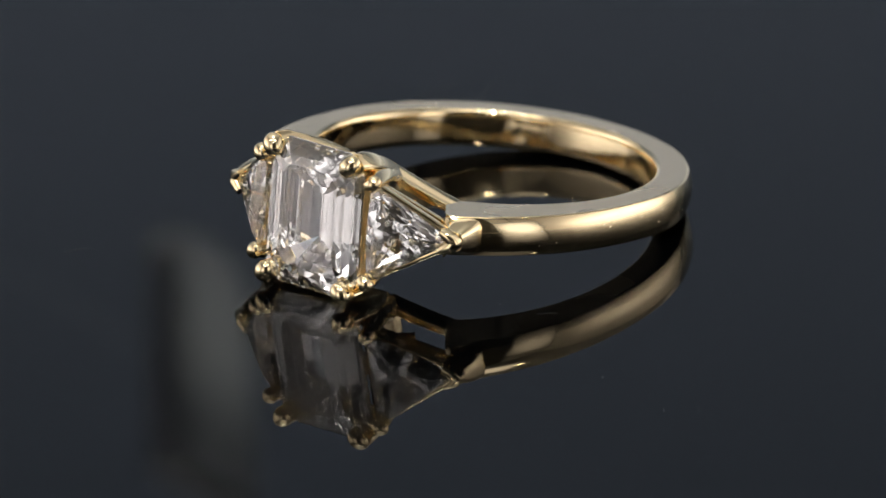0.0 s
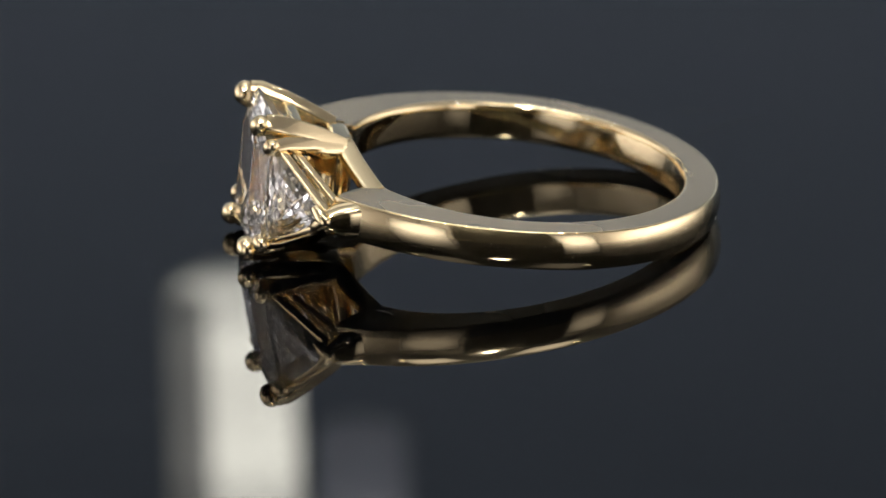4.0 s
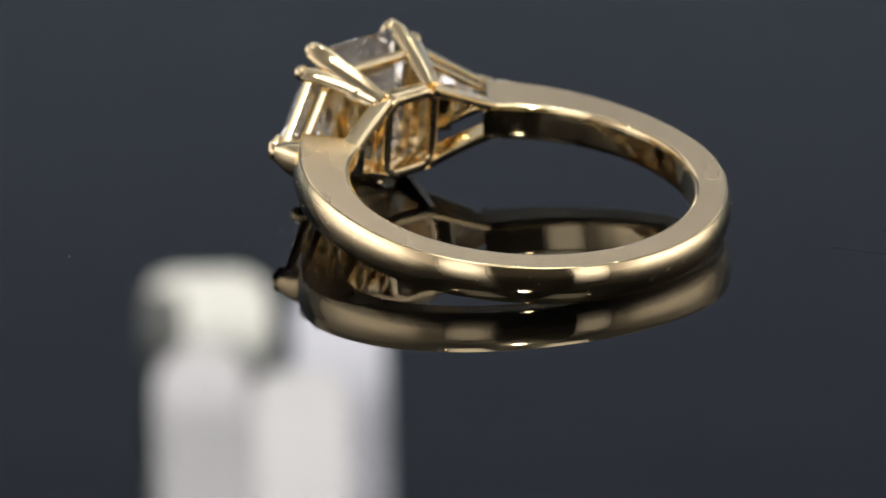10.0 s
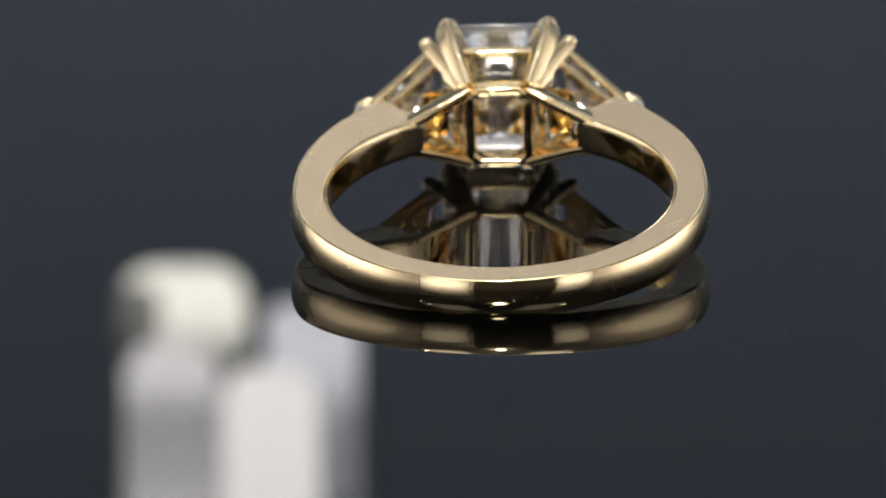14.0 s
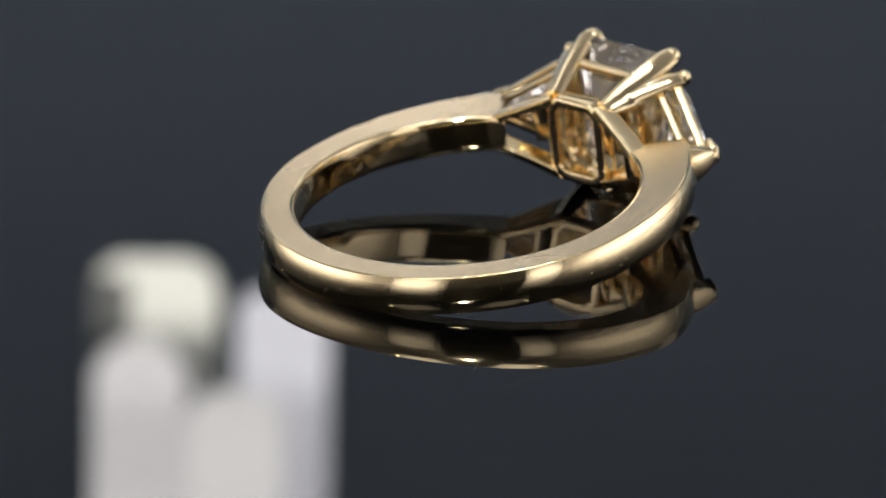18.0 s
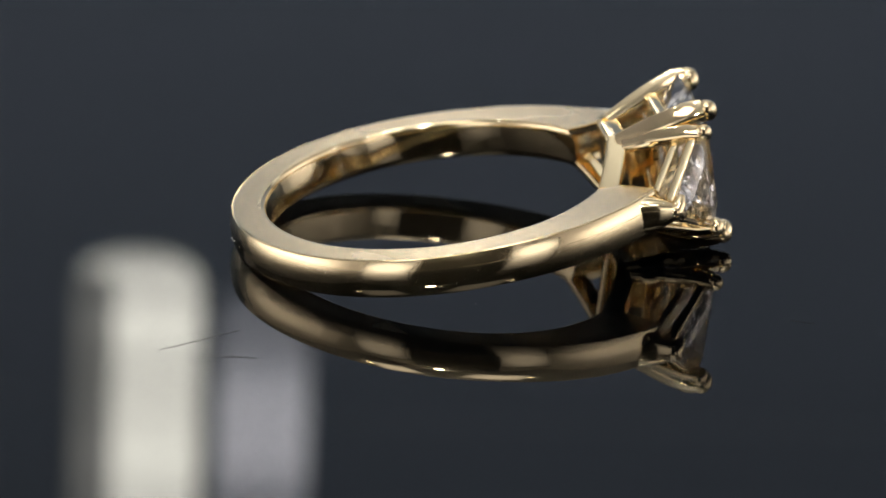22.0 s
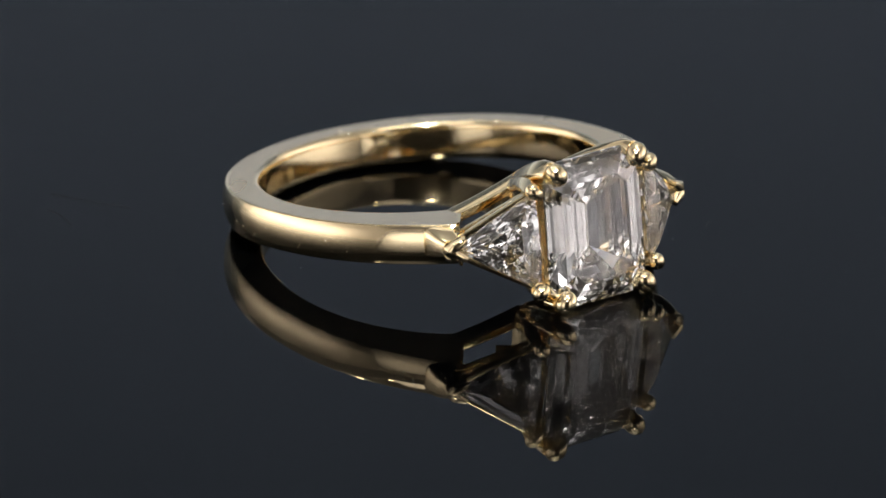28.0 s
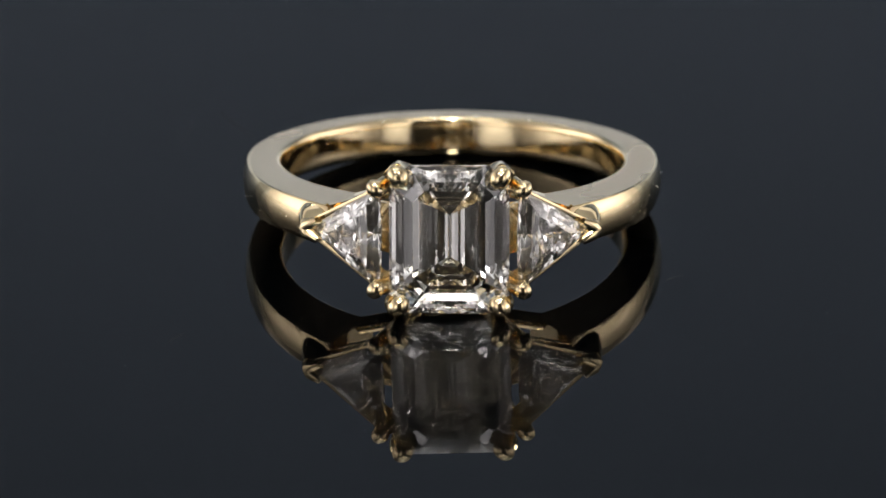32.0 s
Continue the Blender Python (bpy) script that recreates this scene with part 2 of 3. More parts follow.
def build_emerald():
    bm = bmesh.new()
    steps = [(0.62, 1.78, 2.55, 0.55), (0.47, 2.22, 2.99, 0.70), (0.27, 2.62, 3.39, 0.84), (0.05, SX, SZ, SC), (-0.07, SX, SZ, SC),
             (-0.62, 2.52, 3.31, 0.82), (-1.12, 2.06, 2.88, 0.68), (-1.62, 1.54, 2.40, 0.50), (-2.06, 1.03, 1.93, 0.33), (-2.42, 0.55, 1.50, 0.17)]
    rings = []
    for h, hx, hz, c in steps:
        rings.append([bm.verts.new((HX * MM + x * MM, -(GIRDLE + h) * MM, HZ * MM + z * MM)) for x, z in octagon(hx, hz, c)])
    for r0, r1 in zip(rings, rings[1:]):
        for j in range(8):
            bm.faces.new((r0[j], r0[(j + 1) % 8], r1[(j + 1) % 8], r1[j]))
    bm.faces.new(rings[0])
    top = bm.verts.new((HX * MM, -(GIRDLE - 2.72) * MM, (HZ + 1.05) * MM))
    low = bm.verts.new((HX * MM, -(GIRDLE - 2.72) * MM, (HZ - 1.05) * MM))
    r = rings[-1]
    bm.faces.new((r[7], r[0], top))
    bm.faces.new((r[0], r[1], top))
    bm.faces.new((r[1], r[2], low, top))
    bm.faces.new((r[2], r[3], low))
    bm.faces.new((r[3], r[4], low))
    bm.faces.new((r[4], r[5], low))
    bm.faces.new((r[5], r[6], top, low))
    bm.faces.new((r[6], r[7], top))
    return part("center_stone", bm, DIAMOND, ring, "clear emerald-cut diamond with step facets", smooth=False)


build_emerald()


# side stones: triangular brilliants, wide edge against the centre stone
def side_frame(s):
    """Origin at the middle of the stone, axes: out (to the tip), up (along z), n (away from the finger)."""
    base = Vector((HX + s * 3.42, -13.00, HZ))
    tip = Vector((HX + s * 6.80, -10.78, HZ))
    out = (tip - base).normalized()
    up = Vector((0, 0, 1))
    n = Vector((-out.y * s, out.x * s, 0))
    if n.y > 0:
        n = -n
    return base, out, up, n, (tip - base).length


def build_trillion(s):
    base, out, up, n, ln = side_frame(s)
    hz = 2.55
    tri = [Vector((0.0, hz)), Vector((ln, 0.0)), Vector((0.0, -hz))]
    cen = Vector((ln * 0.38, 0.0))

    def loop(scale, height, shift, per=7, bulge=0.10):
        pts = []
        for e in range(3):
            p, q = tri[e], tri[(e + 1) % 3]
            for k in range(per):
                t = (k + shift) / per
                v = p.lerp(q, t)
                nrm = (v - cen).normalized()
                v = v + nrm * bulge * 4 * t * (1 - t) if 0 <= t <= 1 else v
                v = cen + (v - cen) * scale
                pts.append((v, height))
        return pts

    bm = bmesh.new()

    def add(pts):
        return [bm.verts.new((base + out * v.x + up * v.y + n * h) * MM) for v, h in pts]

    g0 = add(loop(1.0, 0.04, 0.0))
    g1 = add(loop(1.0, -0.06, 0.0))
    c1 = add(loop(0.84, 0.24, 0.5))
    c2 = add(loop(0.66, 0.40, 0.0))
    c3 = add(loop(0.46, 0.50, 0.5))
    p1 = add(loop(0.78, -0.50, 0.5))
    p2 = add(loop(0.54, -1.00, 0.0))
    p3 = add(loop(0.28, -1.48, 0.5))
    cul = bm.verts.new((base + out * cen.x + n * -1.95) * MM)
    m = len(g0)

    def zig(a, b, half):
        for j in range(m):
            if half:      # b is half a step ahead of a
                bm.faces.new((a[j], a[(j + 1) % m], b[j]))
                bm.faces.new((b[j], a[(j + 1) % m], b[(j + 1) % m]))
            else:
                bm.faces.new((a[j], b[(j + 1) % m], b[j]))
                bm.faces.new((a[j], a[(j + 1) % m], b[(j + 1) % m]))

    for j in range(m):
        bm.faces.new((g0[j], g0[(j + 1) % m], g1[(j + 1) % m], g1[j]))
    zig(g0, c1, True)
    zig(c1, c2, False)
    zig(c2, c3, True)
    bm.faces.new(c3)
    zig(g1, p1, True)
    zig(p1, p2, False)
    zig(p2, p3, True)
    for j in range(m):
        bm.faces.new((p3[j], p3[(j + 1) % m], cul))
    return part("side_stone", bm, DIAMOND, ring, "small clear triangular brilliant-cut diamond", smooth=False)


for s in (-1, 1):
    build_trillion(s)

# basket under the centre stone
BASE_Y = -9.15
for s in (-1, 1):
    base, out, up, n, ln = side_frame(s)
    for v in (-1, 1):
        # prong of the centre stone
        tip = Vector((HX + s * 2.48, -13.68, HZ + v * 3.23))
        foot = Vector((HX + s * 1.58, BASE_Y - 0.02, HZ + v * 2.06))
        bend = tip.lerp(foot, 0.17) + Vector((s * 0.26, 0, v * 0.26))
        bm = bmesh.new()
        tube(bm, [foot, foot.lerp(bend, 0.35) + Vector((s * 0.02, 0, v * 0.05)), foot.lerp(bend, 0.7) + Vector((s * 0.03, 0, v * 0.06)), bend, tip + Vector((s * 0.12, 0.25, v * 0.10))],
             [0.40, 0.50, 0.54, 0.55, 0.50], seg=24, up=(s, 0, v), flat=0.86, power=4.5)
        ball(bm, tip + Vector((s * 0.02, 0, v * 0.02)), 0.56, (0.95, 0.92, 1.12), 24, axis=(s * 2.5, 0.9, v * 3.4))
        part("prong", bm, GOLD, ring)
        # prong of the side stone, split off the same foot
        tip2 = Vector((HX + s * 3.58, -13.22, HZ + v * 2.48))
        foot2 = foot.lerp(bend, 0.06) + Vector((s * 0.24, 0, -v * 0.18))
        bm = bmesh.new()
        tube(bm, [foot2, foot2.lerp(tip2, 0.4) + Vector((-s * 0.06, 0, v * 0.14)), foot2.lerp(tip2, 0.8) + Vector((s * 0.04, 0, v * 0.14)), tip2 + Vector((0, 0.15, 0))],
             [0.36, 0.44, 0.42, 0.38], seg=20, up=(s, 0, v), flat=0.95, power=4.0)
        ball(bm, tip2 + Vector((s * 0.04, 0, v * 0.06)), 0.45, (0.95, 0.95, 1.1), 20, axis=(s, 0.5, v))
        part("prong", bm, GOLD, ring)
        # broad web where the two prongs grow out of one arm
        bm = bmesh.new()
        w0, w1 = foot.lerp(bend, 0.02), foot2.lerp(tip2, 0.03)
        tube(bm, [w0.lerp(w1, 0.5), foot.lerp(bend, 0.30).lerp(foot2.lerp(tip2, 0.30), 0.5), foot.lerp(bend, 0.70).lerp(foot2.lerp(tip2, 0.70), 0.5)],
             [0.50, 0.72, 0.52], seg=20, up=(s, 0, v), flat=0.62, power=5.0)
        part("prong_arm", bm, GOLD, ring)
        # flat strip on edge, from the basket's foot to the band's inner end
        t = radians(30.5)
        endp = Vector((s * math.sin(t) * (RI + 0.58), -math.cos(t) * (RI + 0.58), v * 0.70 + HZ * 0.8))
        start = Vector((HX + s * 1.50, BASE_Y + 0.03, HZ + v * 2.04))
        bm = bmesh.new()
        tube(bm, bezier(start, start.lerp(endp, 0.5) + Vector((0, -0.10, -v * 0.06)), endp, 14), 0.26, seg=28, up=(0, 1, 0), flat=2.0, power=6.0)
        part("gallery_wire", bm, GOLD, ring)
        # two thin seat rails along the side stone's edge, a groove between them
        for deep, thick, flat in ((0.20, 0.15, 1.5), (1.12, 0.16, 1.2)):
            a = base + up * v * (2.56 - 0.22 * deep) - n * deep
            b = base + out * (ln + 0.05) - n * deep + up * v * 0.30
            bm = bmesh.new()
            tube(bm, [a, a.lerp(b, 0.5), b], thick, seg=24, up=tuple(n), flat=flat, power=5.0)
            part("seat_rail", bm, GOLD, ring)

for y, hx, hz, r, deep in ((BASE_Y, 1.50, 2.04, 0.30, 1.8), (-11.55, 2.17, 2.92, 0.20, 1.5)):
    bm = bmesh.new()
    loop = []
    o = octagon(hx, hz, 0.5)
    for j in range(8):
        p, q = Vector(o[j]), Vector(o[(j + 1) % 8])
        for k in range(4):
            w = p.lerp(q, k / 4)
            loop.append((HX + w.x, y, HZ + w.y))
    tube(bm, loop, r, seg=20, up=(0, 1, 0), flat=deep, closed=True, power=5.0)
    part("basket_rail", bm, GOLD, ring)

for s in (-1, 1):
    base, out, up, n, ln = side_frame(s)
    # v-shaped tip prong and the post that joins it to the band
    tip = base + out * (ln + 0.12)
    bm = bmesh.new()
    for v in (-1, 1):
        tube(bm, [tip + n * 0.20 + out * 0.08, tip + n * 0.30 - out * 0.10 + up * v * 0.22, tip + n * 0.26 - out * 0.62 + up * v * 0.50], [0.40, 0.36, 0.20], seg=16, up=tuple(n))
    ball(bm, tip + n * 0.12 + out * 0.05, 0.46, (1.0, 1.0, 0.9))
    t = radians(ROOT)
    anchor = Vector((s * math.sin(t) * (RI + 2.35), -math.cos(t) * (RI + 2.35), HZ * 0.85))
    tube(bm, [tip + n * 0.05, tip.lerp(anchor, 0.3) + n * 0.06, tip.lerp(anchor, 0.65) + n * 0.08, anchor], [0.50, 0.74, 0.92, 0.98], seg=22, up=(0, 0, 1), flat=0.97, power=3.4)
    part("tip_prong", bm, GOLD, ring)
    # upright plate behind the side stone's point, added to back its windows with gold
    bm = bmesh.new()
    c = base + out * 1.25 - n * 2.25
    tube(bm, [c + up * 1.25, c, c - up * 1.25], 0.75, seg=24, up=tuple(n), flat=0.2, power=5.0)
    part("backing_plate", bm, GOLD, ring)
# solid cheeks of the basket, between the centre stone and the side stones
for s in (-1, 1):
    lo, hi = Vector((HX + s * 1.72, -9.30, HZ)), Vector((HX + s * 2.08, -11.20, HZ))
    bm = bmesh.new()
    tube(bm, [lo.lerp(hi, 0.5) + Vector((0, 0, 1.9)), lo.lerp(hi, 0.5), lo.lerp(hi, 0.5) - Vector((0, 0, 1.9))], 0.09, seg=24, up=tuple((hi - lo).normalized()), flat=9.5, power=6.0)
    part("basket_cheek", bm, GOLD, ring)

# dust clinging to the band's outside
WHITE_DUST = material("pale_dust", (0.7, 0.69, 0.66), 0.9)
for k in range(80):
    a, z = rnd.uniform(42, 318), rnd.uniform(-0.75, 0.9)
    fold = a if a <= 180 else 360 - a
    r = outer(fold) - 0.40 * abs(z / 0.97) ** 2.8
    t = radians(a)
    bm = bmesh.new()
    ball(bm, (math.sin(t) * r, -math.cos(t) * r, z + lean(-math.cos(t) * r)), rnd.uniform(0.010, 0.024), (1.2, 0.8, 0.8), 6)
    part("dust_speck", bm, WHITE_DUST, ring, "pale dust speck")

RING_ON_TABLE = pose(-1.216 * MM, 2.135 * MM, 2.40 * MM) @ pose(0, 0, 0, -7.852, 0, 0) @ pose(0, 0, 0, 0, 0.781, 0)

# ---- behind the camera ----
FELT = material("black_felt", (0.035, 0.032, 0.028), 1.0)
FELT.node_tree.nodes["Principled BSDF"].inputs["Specular IOR Level"].default_value = 0.0
# unseen card, added in place of camera and operator to darken reflections
card = thing("shade_card", "matt black felt card added behind the camera to darken reflections", "card")
bm = bmesh.new()
box(bm, (-0.16, -0.62, TOP), (0.33, -0.617, 0.60))
part("sheet", bm, FELT, card, smooth=False)
bm = bmesh.new()
box(bm, (0.06, -0.64, FLOOR_Z), (0.08, -0.62, 0.62))
part("stand", bm, BLACKMETAL, card, smooth=False)

# ---- lights of the studio, and added fill ----
def light_panel(name, label, where, target, w, h, mat, depth=0.03):
    """A framed diffuser on a thin black housing; its face looks at target."""
    ob = thing(name, label, "lamp", "hanging lamps")
    bm = bmesh.new()
    box(bm, (-w / 2 - 0.01, -h / 2 - 0.01, 0.002), (w / 2 + 0.01, h / 2 + 0.01, depth), 0.003)
    part("housing", bm, BLACKMETAL, ob, smooth=False)
    bm = bmesh.new()
    box(bm, (-w / 2, -h / 2, -0.004), (w / 2, h / 2, 0.0))
    part("diffuser", bm, mat, ob, "glowing white diffuser", smooth=False)
    ob.matrix_world = look(where, target)
    bm = bmesh.new()
    top = ob.matrix_world.inverted() @ Vector((where[0], where[1], FLOOR_Z + 2.5))
    bmesh.ops.create_cone(bm, cap_ends=True, segments=12, radius1=0.006, radius2=0.006, depth=top.length,
                          matrix=Matrix.Translation(top / 2) @ top.to_track_quat("Z", "Y").to_matrix().to_4x4())
    part("rod", bm, BLACKMETAL, ob, smooth=False)
    return ob


def at(azimuth, elevation, distance):
    """A place seen from the ring: azimuth clockwise from straight behind it (+y), degrees."""
    a, e = radians(azimuth), radians(elevation)
    return Vector((math.sin(a) * math.cos(e), math.cos(a) * math.cos(e), math.sin(e))) * distance


light_panel("soft_light", "large white softbox beside the camera", at(180 + 30, 10, 0.75), (0, 0, 0), 0.34, 0.42, GLOW_FRONT)
light_panel("soft_light", "large white softbox beside the camera", at(180 - 38, 10, 0.75), (0, 0, 0), 0.26, 0.42, GLOW_FRONT)
# added fill without a known source: two softboxes that brighten the stones
light_panel("stone_fill_light", "square white softbox added over the table to brighten the stones", at(146, 60, 0.9), (0, 0, 0), 0.27, 0.27, GLOW_TOP)
light_panel("stone_fill_light", "square white softbox added over the table to brighten the stones", at(219, 60, 0.9), (0, 0, 0), 0.27, 0.27, GLOW_TOP)
light_panel("spot_light", "small bright lamp above the camera", at(181, 44, 0.8), (0, 0, 0), 0.055, 0.055, GLOW_BULB)
# unseen fill lamps, added to brighten the walls and the backdrop
lamp("wall_fill_south", (0, 0.04, 1.30), (0, -2.0, 1.30), 0.4, 14, (0.97, 0.985, 1.0))
lamp("wall_fill_north", (0, -0.04, 1.30), (0, 2.0, 1.30), 0.4, 44, (0.96, 0.985, 1.0))
for name, x in (("wall_fill_west", -1), ("wall_fill_east", 1)):      # low, close to the wall
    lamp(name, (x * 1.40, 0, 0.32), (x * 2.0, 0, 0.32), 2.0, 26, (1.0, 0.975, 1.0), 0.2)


# six small lamps, added to put sparkle into the stones and the gold
for az, el in ((128, 58), (158, 66), (205, 62), (236, 56), (68, 64), (292, 62)):
    light_panel("sparkle_lamp", "small bright lamp added over the table for sparkle", at(az, el, 0.95), (0, 0, 0), 0.022, 0.022, GLOW_SPOT)


def rounded(w0, w1, z0, z1, r0, r1):
    """Outline of an upright panel, corners rounded by r0 at the foot and r1 at the head."""
    pts = []
    for cx, cz, r, a0 in ((w1 - r0, z0 + r0, r0, 270), (w1 - r1, z1 - r1, r1, 0), (w0 + r1, z1 - r1, r1, 90), (w0 + r0, z0 + r0, r0, 180)):
        pts += [(cx + r * math.cos(radians(a0 + 15 * k)), cz + r * math.sin(radians(a0 + 15 * k))) for k in range(7)]
    return pts


def sheet(bm, outline, y0, y1):
    """A flat panel of that outline (mm), from y0 to y1."""
    front = [bm.verts.new((x * MM, y0 * MM, z * MM)) for x, z in outline]
    back = [bm.verts.new((x * MM, y1 * MM, z * MM)) for x, z in outline]
    n = len(outline)
    bm.faces.new(front)
    bm.faces.new(back[::-1])
    for k in range(n):
        bm.faces.new((front[k], front[(k + 1) % n], back[(k + 1) % n], back[k]))


def strip_light(label, w, h, mat, side, profile, weak=0.0, corner=1.6, tail=0.5):
    """A small louvred panel on a thin rod, its slats added to fade it as it tips; its origin is the panel's middle, its
    face looks along -y.
    profile: rows of (share of the height from the foot, slant of the slats in degrees, their depth over their spacing).
    weak: width of a weaker diffuser along one edge."""
    ob = thing("strip_light", label, "lamp", "strip lights")
    bm = bmesh.new()
    sheet(bm, rounded(-w / 2 - 0.02, w / 2 + 0.02, -h / 2 - 0.02, h / 2 + 0.02, corner, tail), 0.3, 0.9)
    part("housing", bm, BLACKMETAL, ob, smooth=False)
    bm = bmesh.new()
    sheet(bm, rounded(-w / 2, w / 2, -h / 2, h / 2 - 0.5, corner, tail), 0.0, 0.28)
    part("diffuser", bm, mat, ob, "glowing white diffuser", smooth=False)
    if weak:
        bm = bmesh.new()
        sheet(bm, rounded(-w / 2, -w / 2 + weak, -h / 2 + 1.5, h / 2 - 0.5, 0.8, tail), -0.06, -0.02)
        part("diffuser", bm, GLOW_NECK, ob, "weaker white diffuser", smooth=False)
    for sx in (-1, 1):
        bm = bmesh.new()
        box(bm, (sx * (w / 2 + 0.02) * MM - 0.02 * MM, -1.5 * MM, (-h / 2 + corner * 0.7) * MM), (sx * (w / 2 + 0.02) * MM + 0.02 * MM, 0.9 * MM, h / 2 * MM))
        part("side_cheek", bm, SLATE, ob, smooth=False)
    step = 0.5
    n = round(h / step)
    us, slants, depths = zip(*profile)
    for k in range(n + 1):
        u = k / n
        z, a = -h / 2 + h * u, radians(float(np.interp(u, us, slants)))
        d = step * float(np.interp(u, us, depths))
        inset = corner - math.sqrt(max(0.0, corner ** 2 - max(0.0, corner - h * u) ** 2))
        x = w / 2 - inset
        bm = bmesh.new()
        verts = [bm.verts.new((sx * x * MM, -y * MM, (z - y * math.tan(a) + e) * MM)) for y in (0.08, 0.08 + d) for e in (-0.012, 0.012) for sx in (-1, 1)]
        for f in ((0, 1, 3, 2), (4, 6, 7, 5), (0, 4, 5, 1), (2, 3, 7, 6), (0, 2, 6, 4), (1, 5, 7, 3)):
            bm.faces.new([verts[q] for q in f])
        part("fade_slat", bm, SLATE if k < n else BLACKMETAL, ob, smooth=False)
    bm = bmesh.new()
    box(bm, (min(side * 0.002, side * 0.205), 0.0009, -0.00005), (max(side * 0.002, side * 0.205), 0.0010, 0.00005))
    part("rod", bm, SLATE, ob, smooth=False)
    return ob


# added stands, out of view, that carry the strip panels
for sx in (-0.215, 0.190):
    stand = thing("light_stand", "thin dark stand holding the strip lights", "stand", "light stands")
    bm = bmesh.new()
    box(bm, (sx - 0.014, 0.16, TOP + 0.012), (sx + 0.014, 0.22, 0.13), 0.001)
    part("pole", bm, SLATE, stand, smooth=False)
    bm = bmesh.new()
    box(bm, (sx - 0.04, 0.14, TOP), (sx + 0.04, 0.24, TOP + 0.012), 0.002)
    part("foot", bm, SLATE, stand, smooth=False)

# stand-ins for the mirrored light columns; size and slats fit the camera's view
strip_a = strip_light("narrow warm white light strip with slats added to fade it", 9.8, 22.0, GLOW_BACK, -1, [(0, 14, 2.4), (0.07, 14, 1.2), (0.16, 14, 1.2), (0.31, -12, 2.0), (0.46, -12, 2.0), (0.64, -7, 2.3), (0.82, 1, 3.0), (1.0, 2, 3.0)], 3.0, 2.9)
strip_b = strip_light("narrow cool white light strip with slats added to fade it", 7.1, 20.2, GLOW_BACK2, 1, [(0, 5, 2.2), (0.12, 5, 1.7), (0.22, 5, 1.7), (0.45, -8, 2.0), (0.7, -8, 2.0), (1.0, -4, 3.0)])
strip_c = strip_light("short bright white light strip with slats added to fade it", 7.5, 11.9, GLOW_BRIGHT, 1, [(0, 0, 2.6), (0.4, 0, 1.6), (1.0, 0, 1.6)], 0.0, 2.6)
strip_d = strip_light("short dull white light strip with slats added to fade it", 7.2, 14.1, GLOW_DULL, -1, [(0, 0, 1.2), (0.18, 0, 1.0), (0.40, -6, 2.5), (0.8, -6, 2.0), (1.0, 0, 1.5)], 0.0, 3.3)


# ---- movement ----
TILT = pose(0, 0, 0, 0.937, 0, 0) @ pose(0, 0, 0, 0, -0.208, 0)    # the sheet lies a little out of true on its axle


def table_pose(t):
    t = min(t, 31.85)
    return pose(0, 0, 0, 0, 0, SPIN0 + SPIN * t + float(np.interp(t, [k[0] for k in SPIN_FIT], [k[1] for k in SPIN_FIT]))) @ TILT


def fitted_rows(rows):
    """Rows of seconds, place in millimetres, lean and, where it has one, turn on the long axis, in degrees, solved to
    fit the camera's view.
    """
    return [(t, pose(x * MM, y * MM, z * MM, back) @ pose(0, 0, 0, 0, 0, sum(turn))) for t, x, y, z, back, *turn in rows]


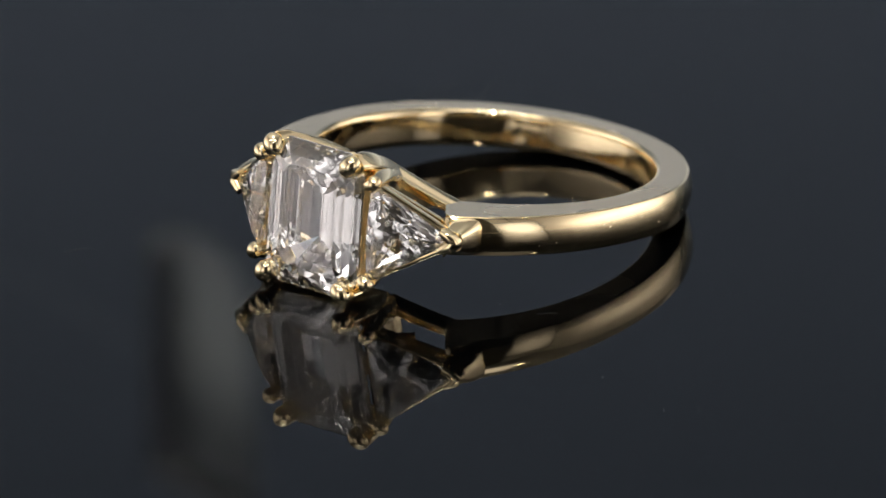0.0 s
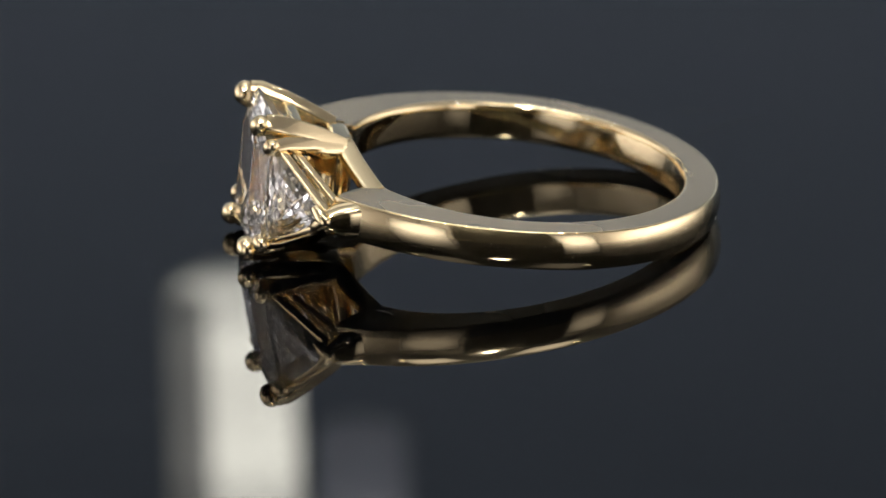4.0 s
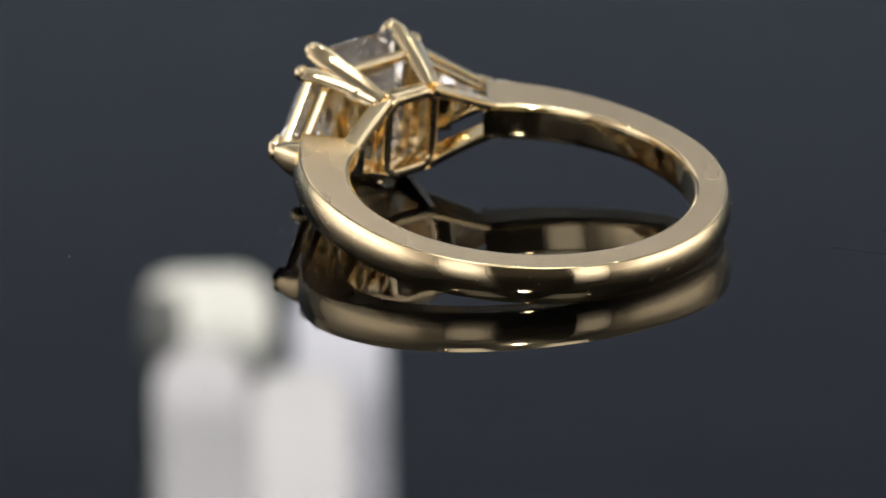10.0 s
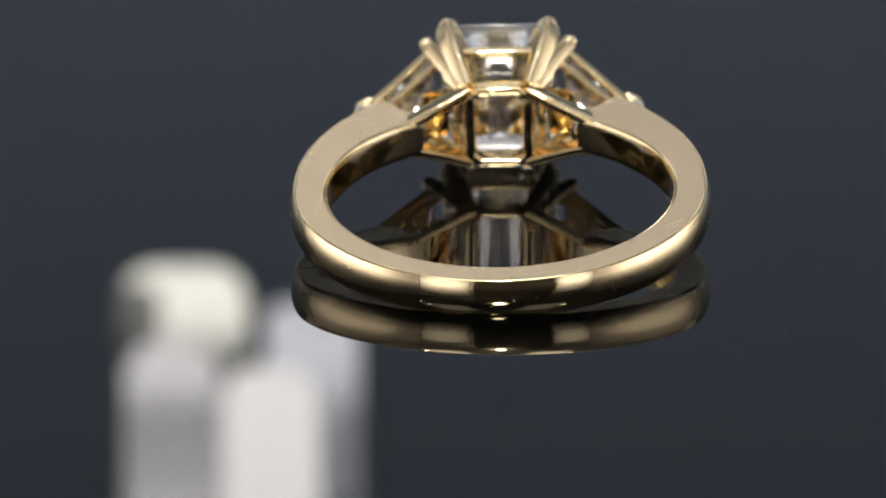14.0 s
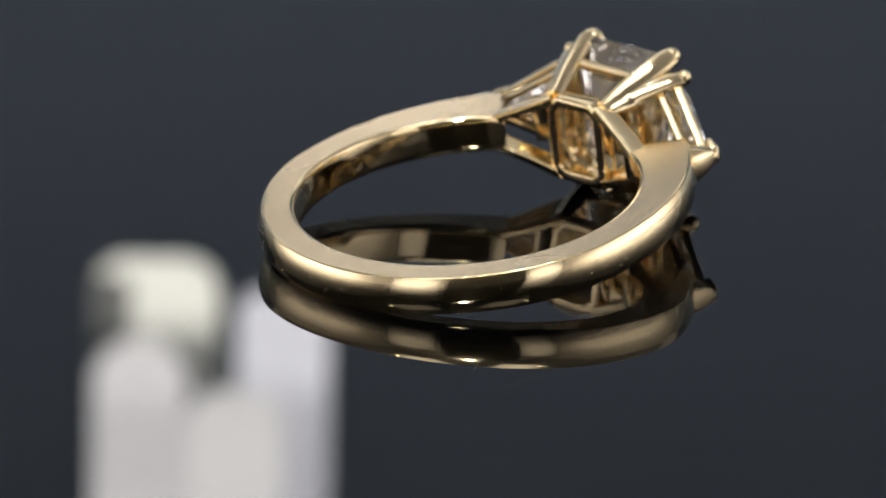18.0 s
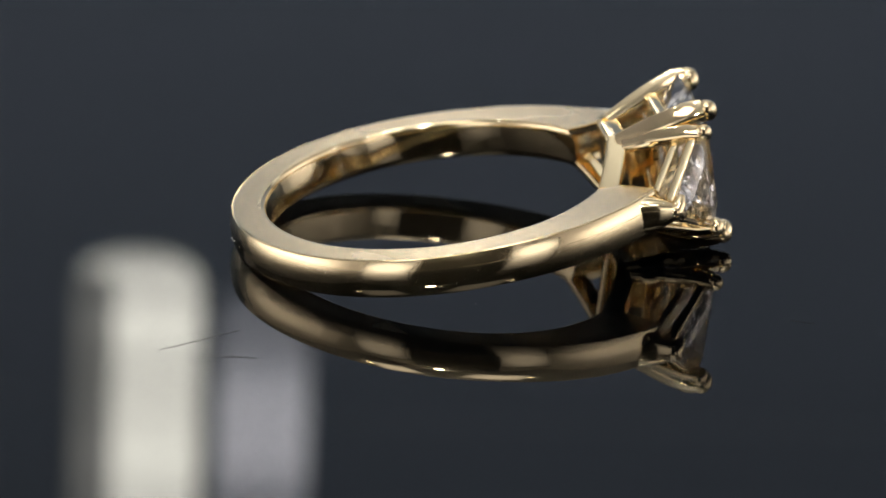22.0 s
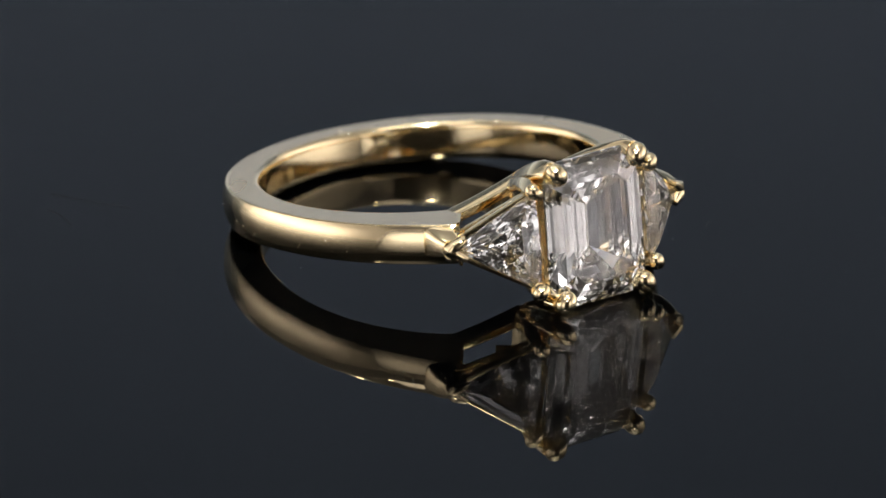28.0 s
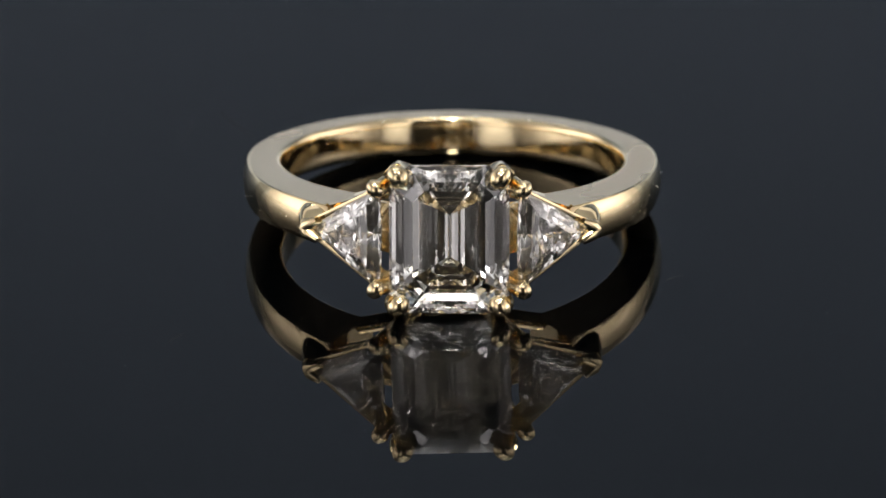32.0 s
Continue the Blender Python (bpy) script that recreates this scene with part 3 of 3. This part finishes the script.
def motions():
    rows = [(k * 0.5, table_pose(k * 0.5)) for k in range(65)]
    walk(turntable, rows)
    walk(ring, [(t, m @ RING_ON_TABLE) for t, m in rows])
    # the strips move and tip so that their reflections fit the camera's view
    walk(strip_a, fitted_rows([(0, -24.03, 199.31, 89.69, 55.1, 50), (0.6, -23.59, 199.44, 89.44, 52.5, 48), (1.2, -23.04, 199.58, 89.15, 48.4, 45), (2, -22.51, 199.60, 89.21, 42.2, 26), (3, -22.20, 199.70, 89.13, 32.0, 6), (4.2, -21.96, 200.12, 88.28, 27.6, 0), (5.5, -21.68, 200.73, 86.94, 25.2, 0), (6.3, -21.92, 201.10, 86.11, 24.0, 0), (7, -21.91, 201.43, 85.37, 18.8, 0), (8, -22.02, 201.86, 84.39, 11.5, 0), (9, -22.15, 202.23, 83.57, 6.3, 0), (10.5, -22.18, 202.66, 82.65, 6.0, 0), (12, -22.28, 202.90, 82.21, 5.8, 0), (14.4, -22.20, 202.90, 82.50, 5.9, 0), (17, -22.75, 202.46, 83.79, 6.3, 0), (18, -22.87, 202.11, 84.73, 7.5, 0), (19, -23.07, 201.70, 85.78, 11.8, 0), (20, -23.30, 201.23, 86.94, 19.1, 0), (20.6, -23.34, 200.93, 87.66, 23.3, 0), (21.2, -23.42, 200.62, 88.39, 25.5, 0), (22, -23.66, 200.19, 89.36, 25.8, 0), (23, -23.98, 199.61, 90.66, 30.1, 0), (24, -24.44, 199.05, 91.87, 35.5, 12), (25, -25.00, 198.50, 93.02, 40.8, 30), (25.5, -25.33, 198.24, 93.53, 44.4, 36), (26.5, -25.96, 197.82, 94.34, 53.7, 45), (27.2, -26.53, 197.58, 94.75, 57.3, 52), (27.5, -27.63, 197.49, 94.90, 58.4, 52), (28, -48.55, 197.36, 95.17, 60.5, 52), (32, -50.80, 197.16, 94.53, 60.6, 52)]))
    walk(strip_b, fitted_rows([(0, -14.08, 189.67, 114.20, 53.2), (3.2, -13.01, 191.60, 110.93, 52.2), (4.4, -12.18, 199.11, 91.48, 49.9), (5.5, -12.29, 200.59, 87.76, 38.3), (6, -11.97, 200.85, 87.15, 30.1), (7, -11.68, 201.33, 86.06, 21.8), (8, -11.65, 201.74, 85.13, 20.5), (9, -11.84, 202.03, 84.52, 17.3), (10, -12.02, 202.18, 84.24, 13.2), (12, -11.92, 202.28, 84.24, 6.0), (14.4, -12.30, 202.24, 84.47, 6.1), (16, -12.61, 201.97, 85.19, 9.3), (17, -12.82, 201.73, 85.79, 13.5), (18, -12.90, 201.41, 86.57, 17.7), (19, -13.41, 201.15, 87.13, 21.9), (20, -13.81, 200.82, 87.86, 26.2), (20.6, -13.73, 200.52, 88.57, 30.4), (21, -13.77, 200.28, 89.12, 36.6), (22, -13.82, 199.68, 90.50, 44.9), (23, -13.97, 199.11, 91.76, 53.3), (24, -14.30, 198.58, 92.87, 58.6), (25.5, -14.75, 189.55, 115.06, 59.3), (32, -18.56, 188.25, 116.65, 59.9)]))
    walk(strip_c, fitted_rows([(0, -15.25, 178.49, 104.42, 43.2), (7.6, -14.47, 182.62, 97.04, 40.9), (8.4, -14.28, 185.52, 89.12, 36.7), (9, -14.44, 187.81, 82.70, 27.6), (10, -14.75, 188.45, 81.05, 22.3), (11, -14.89, 188.69, 80.53, 20.2), (12, -15.01, 188.80, 80.34, 20.1), (14.4, -15.24, 188.71, 80.75, 20.2), (16, -15.73, 188.36, 81.74, 20.4), (17, -16.15, 187.94, 82.84, 21.7), (18, -16.25, 187.15, 84.95, 25.9), (18.7, -16.37, 184.86, 91.23, 37.1), (19.6, -16.43, 181.78, 99.44, 41.4), (32, -20.36, 177.18, 106.74, 43.9)]))
    walk(strip_d, fitted_rows([(0, -20.72, 184.45, 108.15, 53.2), (5.9, -21.55, 187.86, 102.01, 46.4), (7, -22.18, 193.70, 86.19, 35.0), (8, -22.67, 194.60, 83.92, 28.7), (9, -22.37, 194.97, 83.15, 24.5), (10, -22.50, 195.26, 82.54, 18.3), (11, -22.54, 195.52, 82.01, 13.1), (12, -22.66, 195.69, 81.68, 11.0), (14.4, -23.05, 195.70, 81.92, 11.1), (16, -23.55, 195.38, 82.88, 12.3), (17, -23.67, 195.08, 83.72, 16.5), (18, -23.84, 194.65, 84.83, 21.8), (19, -24.15, 194.08, 86.30, 26.1), (20, -24.88, 193.43, 87.93, 30.5), (20.6, -24.95, 192.10, 91.40, 37.7), (21.6, -24.58, 186.66, 105.58, 52.1), (32, -28.94, 183.10, 110.59, 53.9)]))


motions()
